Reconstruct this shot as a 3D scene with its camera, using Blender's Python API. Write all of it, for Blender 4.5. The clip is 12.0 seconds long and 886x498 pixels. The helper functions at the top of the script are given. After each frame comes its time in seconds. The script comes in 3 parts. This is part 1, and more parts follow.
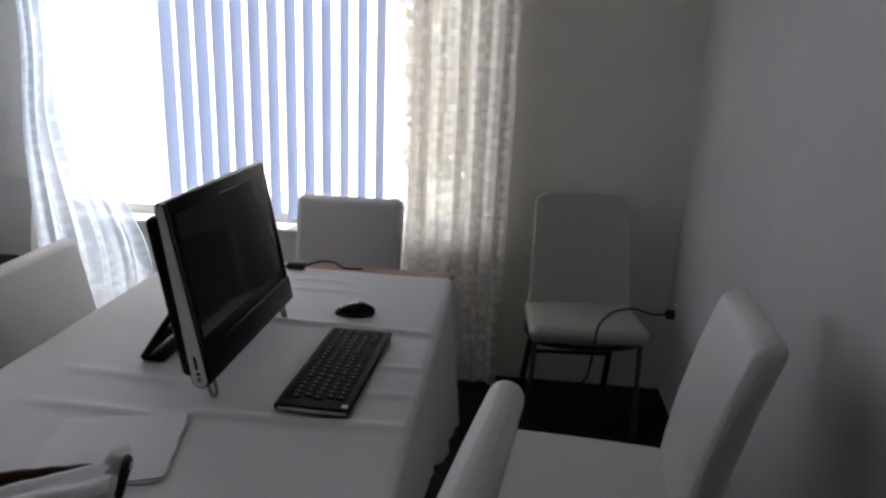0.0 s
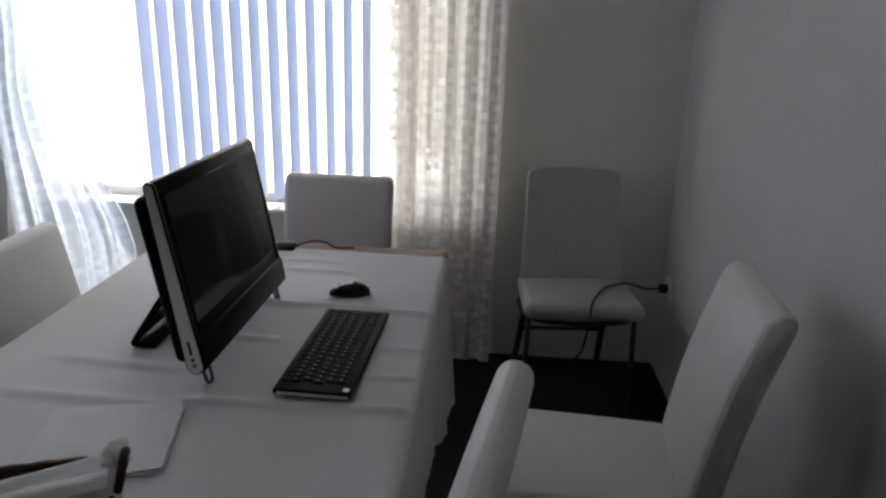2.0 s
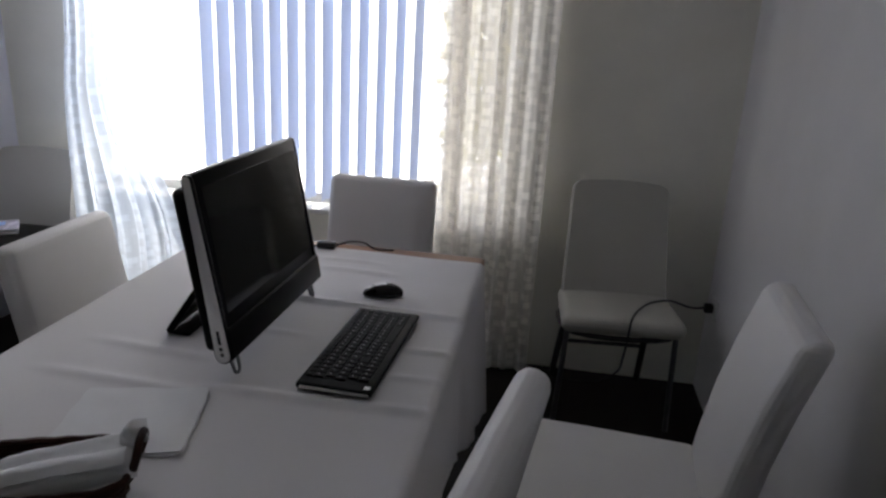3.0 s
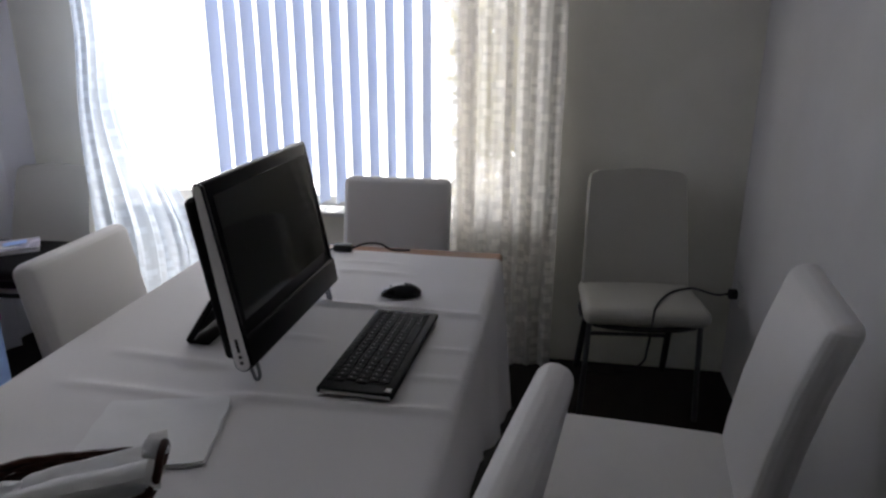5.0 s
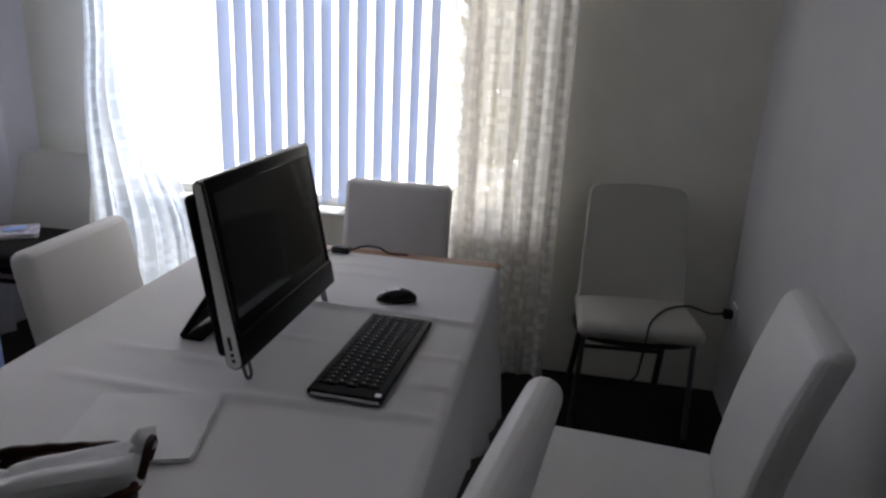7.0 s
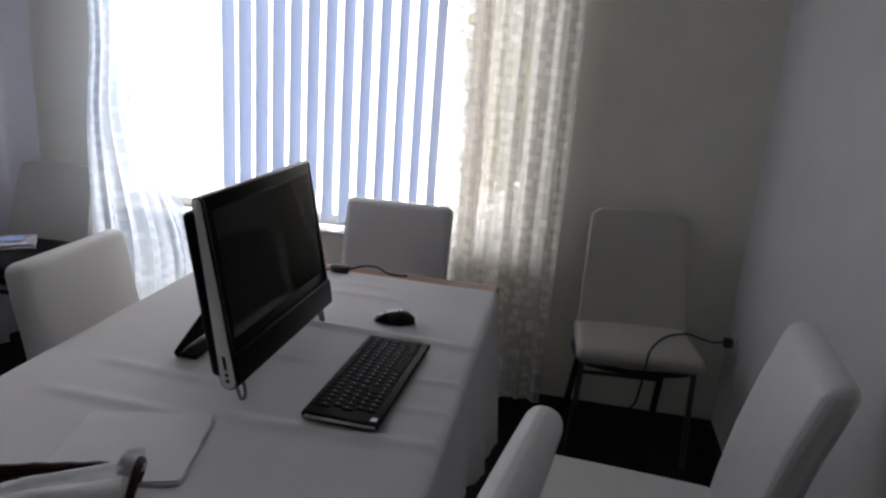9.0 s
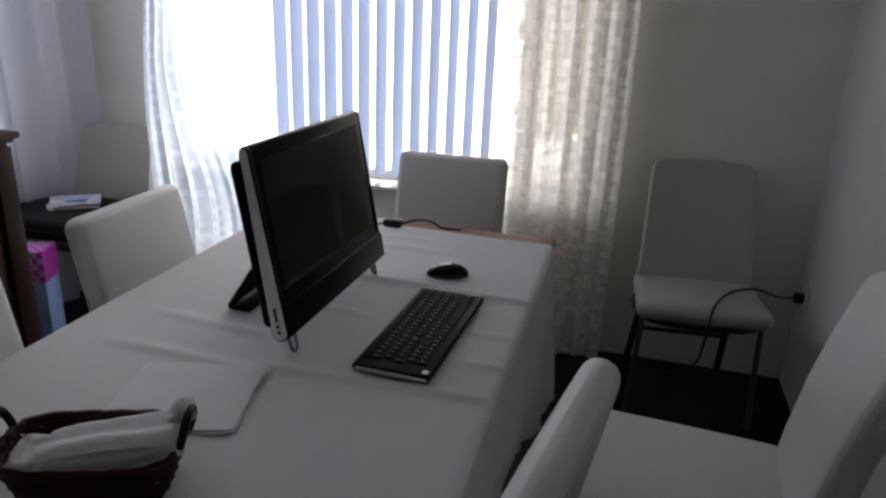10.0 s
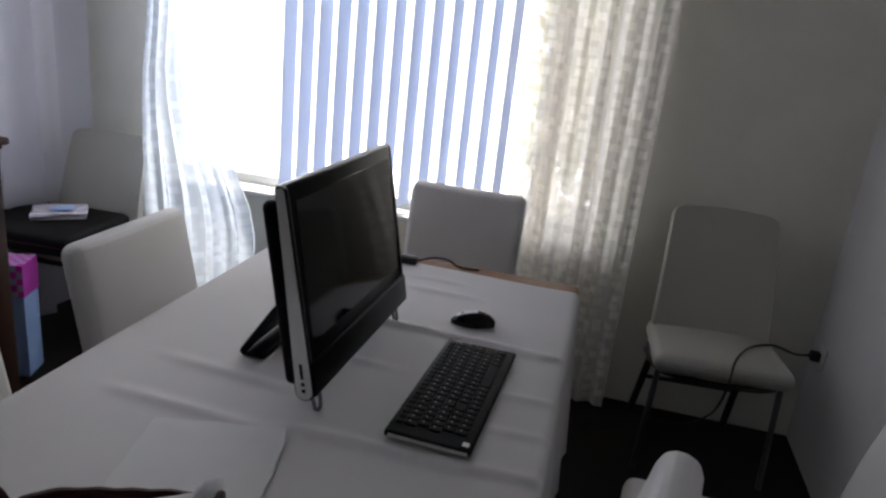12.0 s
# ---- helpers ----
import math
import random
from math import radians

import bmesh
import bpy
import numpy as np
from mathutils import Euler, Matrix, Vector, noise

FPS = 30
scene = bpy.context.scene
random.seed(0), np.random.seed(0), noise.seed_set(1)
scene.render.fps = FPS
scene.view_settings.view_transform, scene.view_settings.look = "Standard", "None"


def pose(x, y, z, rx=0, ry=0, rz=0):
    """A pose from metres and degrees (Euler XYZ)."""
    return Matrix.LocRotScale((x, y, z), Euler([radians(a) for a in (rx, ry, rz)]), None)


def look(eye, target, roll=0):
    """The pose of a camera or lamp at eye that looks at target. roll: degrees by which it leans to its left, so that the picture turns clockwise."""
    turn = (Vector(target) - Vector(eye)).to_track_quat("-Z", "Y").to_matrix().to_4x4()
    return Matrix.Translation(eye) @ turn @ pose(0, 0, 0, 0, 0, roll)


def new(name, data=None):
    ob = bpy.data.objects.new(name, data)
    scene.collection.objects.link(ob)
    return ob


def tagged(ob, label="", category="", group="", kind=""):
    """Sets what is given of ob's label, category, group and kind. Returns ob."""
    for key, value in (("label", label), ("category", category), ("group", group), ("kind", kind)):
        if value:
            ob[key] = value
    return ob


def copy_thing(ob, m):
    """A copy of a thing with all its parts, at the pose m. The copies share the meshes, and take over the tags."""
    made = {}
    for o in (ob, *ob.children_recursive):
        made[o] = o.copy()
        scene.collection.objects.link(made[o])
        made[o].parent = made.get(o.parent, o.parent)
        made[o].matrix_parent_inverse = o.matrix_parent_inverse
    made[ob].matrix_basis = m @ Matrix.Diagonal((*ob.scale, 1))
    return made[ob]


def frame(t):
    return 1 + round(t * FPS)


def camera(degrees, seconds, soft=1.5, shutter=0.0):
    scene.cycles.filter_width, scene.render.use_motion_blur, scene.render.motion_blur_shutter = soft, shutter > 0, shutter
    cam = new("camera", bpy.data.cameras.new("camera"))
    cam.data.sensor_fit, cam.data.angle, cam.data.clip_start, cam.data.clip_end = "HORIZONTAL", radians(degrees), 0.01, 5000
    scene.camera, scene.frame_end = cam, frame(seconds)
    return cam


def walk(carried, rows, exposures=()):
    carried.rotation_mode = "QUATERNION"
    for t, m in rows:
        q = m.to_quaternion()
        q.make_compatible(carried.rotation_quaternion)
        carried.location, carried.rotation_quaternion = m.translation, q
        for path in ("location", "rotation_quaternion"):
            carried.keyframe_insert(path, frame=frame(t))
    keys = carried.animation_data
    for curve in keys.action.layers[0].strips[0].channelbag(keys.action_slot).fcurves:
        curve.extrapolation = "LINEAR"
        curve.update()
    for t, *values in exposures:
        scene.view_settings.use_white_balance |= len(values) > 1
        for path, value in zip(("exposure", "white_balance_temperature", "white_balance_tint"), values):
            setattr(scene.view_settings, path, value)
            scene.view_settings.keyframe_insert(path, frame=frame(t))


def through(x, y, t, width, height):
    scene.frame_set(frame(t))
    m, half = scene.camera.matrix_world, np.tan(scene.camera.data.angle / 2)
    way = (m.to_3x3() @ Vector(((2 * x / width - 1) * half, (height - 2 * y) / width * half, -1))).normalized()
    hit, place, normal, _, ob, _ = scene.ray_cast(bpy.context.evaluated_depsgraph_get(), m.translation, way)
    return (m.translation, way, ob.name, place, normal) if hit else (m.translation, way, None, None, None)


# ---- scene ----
cam = camera(64.2, 12.0, soft=2.5)
PATH = [
    (0, (0.651, 0.775, 1.505), (0.476, 2.686, 0.942), 2.4),
    (0.5, (0.549, 0.71, 1.505), (0.559, 2.632, 0.952), 3.1),
    (1, (0.508, 0.713, 1.492), (0.551, 2.619, 0.889), 6.1),
    (1.5, (0.563, 0.773, 1.491), (0.551, 2.674, 0.872), 4.9),
    (2, (0.606, 0.815, 1.489), (0.488, 2.712, 0.868), 1.9),
    (2.5, (0.632, 0.827, 1.479), (0.395, 2.719, 0.876), 4.2),
    (3, (0.663, 0.815, 1.483), (0.389, 2.701, 0.879), 3.3),
    (3.5, (0.672, 0.812, 1.466), (0.355, 2.686, 0.844), -0.3),
    (5.5, (0.668, 0.837, 1.478), (0.326, 2.711, 0.869), 0.6),
    (6, (0.672, 0.833, 1.471), (0.304, 2.7, 0.856), 0.9),
    (6.5, (0.673, 0.827, 1.476), (0.33, 2.69, 0.835), 2.0),
    (7, (0.675, 0.832, 1.487), (0.347, 2.711, 0.887), 2.9),
    (7.5, (0.664, 0.838, 1.487), (0.338, 2.723, 0.905), 3.7),
    (9.5, (0.668, 0.865, 1.488), (0.33, 2.76, 0.945), 4.6),
    (10, (0.672, 0.893, 1.454), (0.197, 2.719, 0.79), 2.4),
    (10.5, (0.651, 0.885, 1.461), (0.124, 2.685, 0.769), 3.1),
    (11, (0.613, 0.913, 1.471), (0.13, 2.737, 0.808), 4.5),
    (11.5, (0.56, 0.952, 1.481), (0.166, 2.803, 0.833), 6.2),
    (12, (0.496, 0.995, 1.474), (0.09, 2.854, 0.858), 6.3),
]
walk(cam, [(t, look(eye, target, roll)) for t, eye, target, roll in PATH])

# ---- world and light ----
world = bpy.data.worlds.new("daylight")
scene.world = world
world.use_nodes = True
wn = world.node_tree
sky = wn.nodes.new("ShaderNodeTexSky")
sky.sky_type = "NISHITA"
sky.sun_disc = False
sky.sun_elevation, sky.sun_rotation = radians(66), radians(-9)
wn.links.new(sky.outputs[0], wn.nodes["Background"].inputs[0])
wn.nodes["Background"].inputs[1].default_value = 0.15
scene.view_settings.exposure = 0.05


def area_lamp(name, m, w, h, watts, colour):
    data = bpy.data.lights.new(name, "AREA")
    data.shape, data.size, data.size_y, data.energy, data.color = "RECTANGLE", w, h, watts, colour
    ob = new(name, data)
    ob.matrix_world = m
    return ob


sun_data = bpy.data.lights.new("sun", "SUN")
sun_data.energy, sun_data.angle, sun_data.color = 5.0, radians(0.5), (1.0, 0.97, 0.93)
sun_lamp = new("sun", sun_data)
sun_lamp.matrix_world = look((-0.4, 6.1, 5.81), (0, 3.6, 0.1))

# daylight in the two window openings
area_lamp("window_daylight", look((-0.50, 3.915, 1.43), (-0.50, 0, 1.23)), 1.92, 1.50, 8.0, (0.97, 0.93, 1.0))
area_lamp("side_window_daylight", look((-1.995, 2.63, 1.5), (0, 2.63, 1.4)), 1.22, 1.36, 5.6, (0.92, 0.90, 1.0))


# ---- materials ----
def material(name, colour, rough=0.5, metal=0.0, vary=0.12, scale=8.0, fine=120.0, bump=0.1, spec=0.5, stretch=(1, 1, 1), coat=0.0):
    """Principled surface with coarse and fine variation of its colour, a fine relief and uneven gloss."""
    m = bpy.data.materials.new(name)
    m.use_nodes = True
    n, l = m.node_tree.nodes, m.node_tree.links
    b = n["Principled BSDF"]
    tc, mp = n.new("ShaderNodeTexCoord"), n.new("ShaderNodeMapping")
    mp.inputs["Scale"].default_value = stretch
    l.new(tc.outputs["Object"], mp.inputs[0])
    big, small = n.new("ShaderNodeTexNoise"), n.new("ShaderNodeTexNoise")
    big.inputs["Scale"].default_value, small.inputs["Scale"].default_value = scale, fine
    big.inputs["Detail"].default_value, small.inputs["Detail"].default_value = 5, 3
    for t in (big, small):
        l.new(mp.outputs[0], t.inputs["Vector"])
    mix = n.new("ShaderNodeMix")
    mix.data_type = "RGBA"
    lo, hi = [c * (1 - vary) for c in colour], [min(1, c * (1 + vary)) for c in colour]
    mix.inputs[6].default_value, mix.inputs[7].default_value = (*lo, 1), (*hi, 1)
    add = n.new("ShaderNodeMath")
    add.operation = "MULTIPLY_ADD"
    l.new(small.outputs[0], add.inputs[0])
    add.inputs[1].default_value = 0.35
    l.new(big.outputs[0], add.inputs[2])
    sub = n.new("ShaderNodeMath")
    sub.operation = "SUBTRACT"
    sub.use_clamp = True
    l.new(add.outputs[0], sub.inputs[0])
    sub.inputs[1].default_value = 0.17
    l.new(sub.outputs[0], mix.inputs[0])
    l.new(mix.outputs[2], b.inputs["Base Color"])
    rr = n.new("ShaderNodeMapRange")
    rr.inputs["To Min"].default_value, rr.inputs["To Max"].default_value = max(0.02, rough - 0.08), min(1, rough + 0.08)
    l.new(big.outputs[0], rr.inputs[0])
    l.new(rr.outputs[0], b.inputs["Roughness"])
    b.inputs["Metallic"].default_value = metal
    b.inputs["Specular IOR Level"].default_value = spec
    b.inputs["Coat Weight"].default_value = coat
    if bump:
        bp = n.new("ShaderNodeBump")
        bp.inputs["Strength"].default_value, bp.inputs["Distance"].default_value = bump, 0.002
        l.new(small.outputs[0], bp.inputs["Height"])
        l.new(bp.outputs[0], b.inputs["Normal"])
    return m


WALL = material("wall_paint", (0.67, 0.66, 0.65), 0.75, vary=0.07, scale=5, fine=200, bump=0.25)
# lighter and warmer than the other walls: curtain glow put into the paint
WALL_WIN = material("glow_toned_wall_paint", (0.87, 0.855, 0.77), 0.75, vary=0.08, scale=5, fine=200, bump=0.25)
CEIL = material("ceiling_paint", (0.84, 0.84, 0.82), 0.85, vary=0.03)
TRIM = material("white_trim", (0.74, 0.74, 0.72), 0.4, vary=0.04)
FLOOR = material("dark_floor", (0.013, 0.011, 0.010), 0.45, vary=0.35, scale=4, fine=60, bump=0.05, spec=0.16, stretch=(1, 0.25, 1))
LEATHER = material("white_leather", (0.74, 0.725, 0.71), 0.45, vary=0.06, scale=6, fine=350, bump=0.18)
# cream leather darkened to hold the shade these wall-side chairs stand in
SIDE_LEATHER = material("shaded_cream_leather", (0.47, 0.46, 0.41), 0.5, vary=0.06, scale=6, fine=350, bump=0.18)
LEGSTEEL = material("dull_steel", (0.22, 0.22, 0.23), 0.35, 1.0, vary=0.08, bump=0.02)
BLACKSTEEL = material("black_steel", (0.02, 0.02, 0.021), 0.4, 0.2, vary=0.2)
CLOTH = material("table_linen", (0.72, 0.705, 0.705), 0.85, vary=0.05, scale=5, fine=500, bump=0.3, spec=0.2)
WOOD = material("oak_wood", (0.22, 0.09, 0.035), 0.45, vary=0.3, scale=14, fine=70, bump=0.1, stretch=(0.15, 1, 1))
DARKWOOD = material("dark_wood", (0.040, 0.017, 0.009), 0.6, vary=0.4, scale=12, fine=90, bump=0.1, spec=0.2, stretch=(1, 1, 0.15))
BEZEL = material("black_bezel", (0.003, 0.003, 0.0032), 0.30, vary=0.1, bump=0.0, spec=0.10)
GLOSSBLACK = material("gloss_black_plastic", (0.006, 0.006, 0.0065), 0.14, vary=0.1, bump=0.0, spec=0.35)
MATBLACK = material("matt_black_plastic", (0.004, 0.004, 0.0045), 0.5, vary=0.2, fine=600, bump=0.1, spec=0.10)
SCREEN = material("dark_screen_glass", (0.005, 0.005, 0.005), 0.06, vary=0.05, bump=0.0, spec=0.42)
SILVER = material("silver_plastic", (0.76, 0.75, 0.74), 0.36, 0.2, vary=0.05, bump=0.02)
KEYCAP = material("key_plastic", (0.004, 0.004, 0.0043), 0.55, vary=0.3, fine=900, bump=0.05, spec=0.05)
KEYPRINT = material("key_print", (0.13, 0.13, 0.14), 0.5, vary=0.05, bump=0)
STICKER = material("white_sticker", (0.75, 0.75, 0.75), 0.4, vary=0.03, bump=0)
CABLE = material("cable_rubber", (0.015, 0.014, 0.014), 0.5, vary=0.2, bump=0.02)
WICKER = material("dark_wicker", (0.034, 0.011, 0.006), 0.55, vary=0.45, scale=60, fine=300, bump=0.3, spec=0.2)
PAPER = material("white_paper", (0.78, 0.78, 0.78), 0.8, vary=0.03, scale=20, fine=400, bump=0.1, spec=0.2)
CASE = material("dark_leather_case", (0.009, 0.008, 0.008), 0.7, vary=0.25, fine=250, bump=0.2, spec=0.15)
BLUEBOX = material("blue_card", (0.42, 0.60, 1.0), 0.55, vary=0.06)
PINK = material("magenta_card", (0.72, 0.05, 0.58), 0.5, vary=0.08)
LILAC = material("lilac_print", (0.62, 0.50, 0.78), 0.55, vary=0.06)
NAVY = material("navy_cloth", (0.006, 0.007, 0.022), 0.9, vary=0.3, fine=300, bump=0.3, spec=0.1)
BRASS = material("aged_brass", (0.22, 0.14, 0.06), 0.4, 0.9, vary=0.2)
PAVING = material("pale_paving", (0.42, 0.40, 0.36), 0.8, vary=0.15, scale=2, fine=40)
FENCE = material("fence_boards", (0.30, 0.24, 0.17), 0.7, vary=0.3, scale=6, fine=60, stretch=(1, 1, 0.2))
MAGCOVER = material("magazine_cover", (0.66, 0.62, 0.76), 0.25, vary=0.45, scale=25, fine=60, bump=0.0)


def glass_material(name, colour, rough=0.0):
    m = bpy.data.materials.new(name)
    m.use_nodes = True
    b = m.node_tree.nodes["Principled BSDF"]
    b.inputs["Base Color"].default_value = (*colour, 1)
    b.inputs["Transmission Weight"].default_value = 1.0
    b.inputs["Roughness"].default_value = rough
    b.inputs["IOR"].default_value = 1.3
    return m


PANE = glass_material("window_glass", (0.97, 0.98, 0.98))
CLEAR = glass_material("clear_acrylic", (0.86, 0.87, 0.87), 0.1)


def through_light(m, colour, share):
    """Lets light through a thin matt surface."""
    n, l = m.node_tree.nodes, m.node_tree.links
    tr, mx = n.new("ShaderNodeBsdfTranslucent"), n.new("ShaderNodeMixShader")
    tr.inputs[0].default_value = (*colour, 1)
    mx.inputs[0].default_value = share
    l.new(n["Principled BSDF"].outputs[0], mx.inputs[1])
    l.new(tr.outputs[0], mx.inputs[2])
    l.new(mx.outputs[0], n["Material Output"].inputs[0])
    return m


# blue fringe of the glaring window is put into the slat colours
SLAT = through_light(material("blue_lit_blind_fabric", (0.60, 0.64, 0.73), 0.8, vary=0.04, fine=400), (0.66, 0.77, 1.0), 0.30)
HEDGE = through_light(material("hedge_leaves", (0.24, 0.21, 0.04), 0.6, vary=0.6, scale=30, fine=90, bump=0.4), (0.78, 0.70, 0.12), 0.55)


def sheer_material(name, dense, colour, through):
    """Sheer net with rows of small woven squares, denser than the ground between them, and fine threads."""
    m = bpy.data.materials.new(name)
    m.use_nodes = True
    n, l = m.node_tree.nodes, m.node_tree.links
    n.remove(n["Principled BSDF"])
    uv, mp = n.new("ShaderNodeUVMap"), n.new("ShaderNodeMapping")
    mp.inputs["Scale"].default_value = (20, 23, 1)
    l.new(uv.outputs[0], mp.inputs[0])
    vo = n.new("ShaderNodeTexVoronoi")
    vo.voronoi_dimensions, vo.distance = "2D", "CHEBYCHEV"
    vo.inputs["Scale"].default_value = 1.0
    vo.inputs["Randomness"].default_value = 0.7
    l.new(mp.outputs[0], vo.inputs["Vector"])
    ramp = n.new("ShaderNodeValToRGB")
    ramp.color_ramp.elements[0].position, ramp.color_ramp.elements[1].position = 0.26, 0.40
    ramp.color_ramp.elements[0].color, ramp.color_ramp.elements[1].color = (1, 1, 1, 1), (0, 0, 0, 1)
    l.new(vo.outputs["Distance"], ramp.inputs[0])
    # some squares are woven closer than others
    own = n.new("ShaderNodeMapRange")
    own.inputs["To Min"].default_value, own.inputs["To Max"].default_value = 0.25, 1.0
    sep = n.new("ShaderNodeSeparateColor")
    l.new(vo.outputs["Color"], sep.inputs[0])
    l.new(sep.outputs[0], own.inputs[0])
    square = n.new("ShaderNodeMath")
    square.operation = "MULTIPLY"
    l.new(ramp.outputs[0], square.inputs[0])
    l.new(own.outputs[0], square.inputs[1])
    cover = n.new("ShaderNodeMapRange")
    cover.inputs["To Min"].default_value, cover.inputs["To Max"].default_value = dense
    l.new(square.outputs[0], cover.inputs[0])
    di, tl, tp = n.new("ShaderNodeBsdfDiffuse"), n.new("ShaderNodeBsdfTranslucent"), n.new("ShaderNodeBsdfTransparent")
    di.inputs[0].default_value = tl.inputs[0].default_value = (*colour, 1)
    cloth, out = n.new("ShaderNodeMixShader"), n.new("ShaderNodeMixShader")
    cloth.inputs[0].default_value = through
    l.new(di.outputs[0], cloth.inputs[1])
    l.new(tl.outputs[0], cloth.inputs[2])
    l.new(cover.outputs[0], out.inputs[0])
    l.new(tp.outputs[0], out.inputs[1])
    l.new(cloth.outputs[0], out.inputs[2])
    l.new(out.outputs[0], n["Material Output"].inputs[0])
    return m


# white net tinted warm, holding the yellow light from the foliage
SHEER = sheer_material("warm_lit_sheer_net", (0.71, 0.98), (0.94, 0.92, 0.88), 0.62)
# same white net, with the window's bluish glow mixed into its colour
GATHERED = sheer_material("blue_lit_gathered_net", (0.76, 0.93), (0.84, 0.91, 1.0), 0.90)
# lilac cast of the side light is put into the voile's colour
VOILE = sheer_material("lilac_lit_plain_voile", (0.93, 0.93), (0.89, 0.89, 0.96), 0.72)


# ---- mesh helpers ----
def smooth_step(a, c, x):
    t = min(1, max(0, (x - a) / (c - a)))
    return t * t * (3 - 2 * t)


def part(name, bm, mat, parent=None, label="", smooth=True):
    """Links a bmesh as one mesh object under a thing or a part."""
    me = bpy.data.meshes.new(name)
    bm.to_mesh(me)
    bm.free()
    if smooth:
        me.polygons.foreach_set("use_smooth", [True] * len(me.polygons))
        me.set_sharp_from_angle(angle=radians(40))
    me.materials.append(mat)
    ob = new(name, me)
    ob.parent = parent
    if label:
        ob["label"] = label
    return ob


def thing(name, label, category, m=None, group="", kind=""):
    ob = new(name)
    ob.empty_display_size = 0.1
    if m is not None:
        ob.matrix_world = m
    return tagged(ob, label, category, group, kind)


def block(cx, cy, cz, sx, sy, sz, bevel=0.0, seg=2, m=None, bm=None):
    """A box by its centre and sizes, with rounded edges."""
    b = bmesh.new()
    bmesh.ops.create_cube(b, size=1, matrix=Matrix.Translation((cx, cy, cz)) @ Matrix.Diagonal((sx, sy, sz, 1)))
    if bevel:
        bmesh.ops.bevel(b, geom=b.edges[:], offset=bevel, segments=seg, profile=0.5, affect="EDGES")
    if m is not None:
        b.transform(m)
    return join(bm, b)


def join(bm, b):
    if bm is None:
        return b
    tmp = bpy.data.meshes.new("tmp")
    b.to_mesh(tmp)
    b.free()
    bm.from_mesh(tmp)
    bpy.data.meshes.remove(tmp)
    return bm


def surface(f, nu, nv, thick=0.0, uv=None, bm=None):
    """A grid of points f(u, v), u and v from 0 to 1, given a thickness along its normals."""
    b = bmesh.new()
    layer = b.loops.layers.uv.new("UVMap") if uv else None
    vs = [[b.verts.new(f(i / nu, j / nv)) for j in range(nv + 1)] for i in range(nu + 1)]
    for i in range(nu):
        for j in range(nv):
            fc = b.faces.new((vs[i][j], vs[i + 1][j], vs[i + 1][j + 1], vs[i][j + 1]))
            if uv:
                for lp, (a, c) in zip(fc.loops, ((i, j), (i + 1, j), (i + 1, j + 1), (i, j + 1))):
                    lp[layer].uv = uv(a / nu, c / nv)
    b.normal_update()
    if thick:
        bmesh.ops.solidify(b, geom=b.faces[:], thickness=thick)
    return join(bm, b)


def tube(points, r, n=10, bm=None, closed=False, smooth=4):
    """A round bar along a smooth line through the points."""
    p = [Vector(q) for q in points]
    k = len(p)
    line = []
    span = k if closed else k - 1
    for i in range(span):
        a, b_, c, d = (p[(i - 1) % k], p[i], p[(i + 1) % k], p[(i + 2) % k]) if closed else (p[max(i - 1, 0)], p[i], p[i + 1], p[min(i + 2, k - 1)])
        for s in range(smooth):
            t = s / smooth
            line.append(0.5 * (2 * b_ + (c - a) * t + (2 * a - 5 * b_ + 4 * c - d) * t * t + (3 * b_ - a - 3 * c + d) * t ** 3))
    if not closed:
        line.append(p[-1])
    b = bmesh.new()
    rings = []
    side = None
    m = len(line)
    for i, q in enumerate(line):
        d = (line[(i + 1) % m] - line[i - 1]) if closed else (line[min(i + 1, m - 1)] - line[max(i - 1, 0)])
        d.normalize()
        if side is None:
            side = d.orthogonal().normalized()
        side = (side - d * side.dot(d)).normalized()
        up = d.cross(side)
        rings.append([b.verts.new(q + r * (math.cos(a) * side + math.sin(a) * up)) for a in (2 * math.pi * j / n for j in range(n))])
    for i in range(m if closed else m - 1):
        x, y = rings[i], rings[(i + 1) % m]
        for j in range(n):
            b.faces.new((x[j], x[(j + 1) % n], y[(j + 1) % n], y[j]))
    if not closed:
        b.faces.new(rings[0][::-1])
        b.faces.new(rings[-1])
    bmesh.ops.recalc_face_normals(b, faces=b.faces[:])
    return join(bm, b)


def rod(cx, cy, z0, z1, r0, r1, n=14, bm=None):
    b = bmesh.new()
    bmesh.ops.create_cone(b, cap_ends=True, segments=n, radius1=r0, radius2=r1, depth=z1 - z0, matrix=Matrix.Translation((cx, cy, (z0 + z1) / 2)))
    return join(bm, b)


def cushion(w, d, h, soft, crown, bm=None, taper=1.0, m=None):
    """A padded slab centred on the origin: rounded box with a swollen middle on top and below."""
    b = bmesh.new()
    bmesh.ops.create_cube(b, size=1, matrix=Matrix.Diagonal((w, d, h, 1)))
    bmesh.ops.bevel(b, geom=b.edges[:], offset=soft, segments=4, profile=0.5, affect="EDGES")
    big = [f for f in b.faces if f.calc_area() > 0.4 * w * d]
    eds = list({e for f in big for e in f.edges})
    bmesh.ops.subdivide_edges(b, edges=b.edges[:], cuts=3, use_grid_fill=True)
    for v in b.verts:
        q = max(0, 1 - (2 * v.co.x / w) ** 2) * max(0, 1 - (2 * v.co.y / d) ** 2)
        v.co.z += math.copysign(crown * q, v.co.z) if abs(v.co.z) > h * 0.3 else 0
        v.co.x *= 1 + (taper - 1) * (v.co.y / d + 0.5)
    if m is not None:
        b.transform(m)
    return join(bm, b)


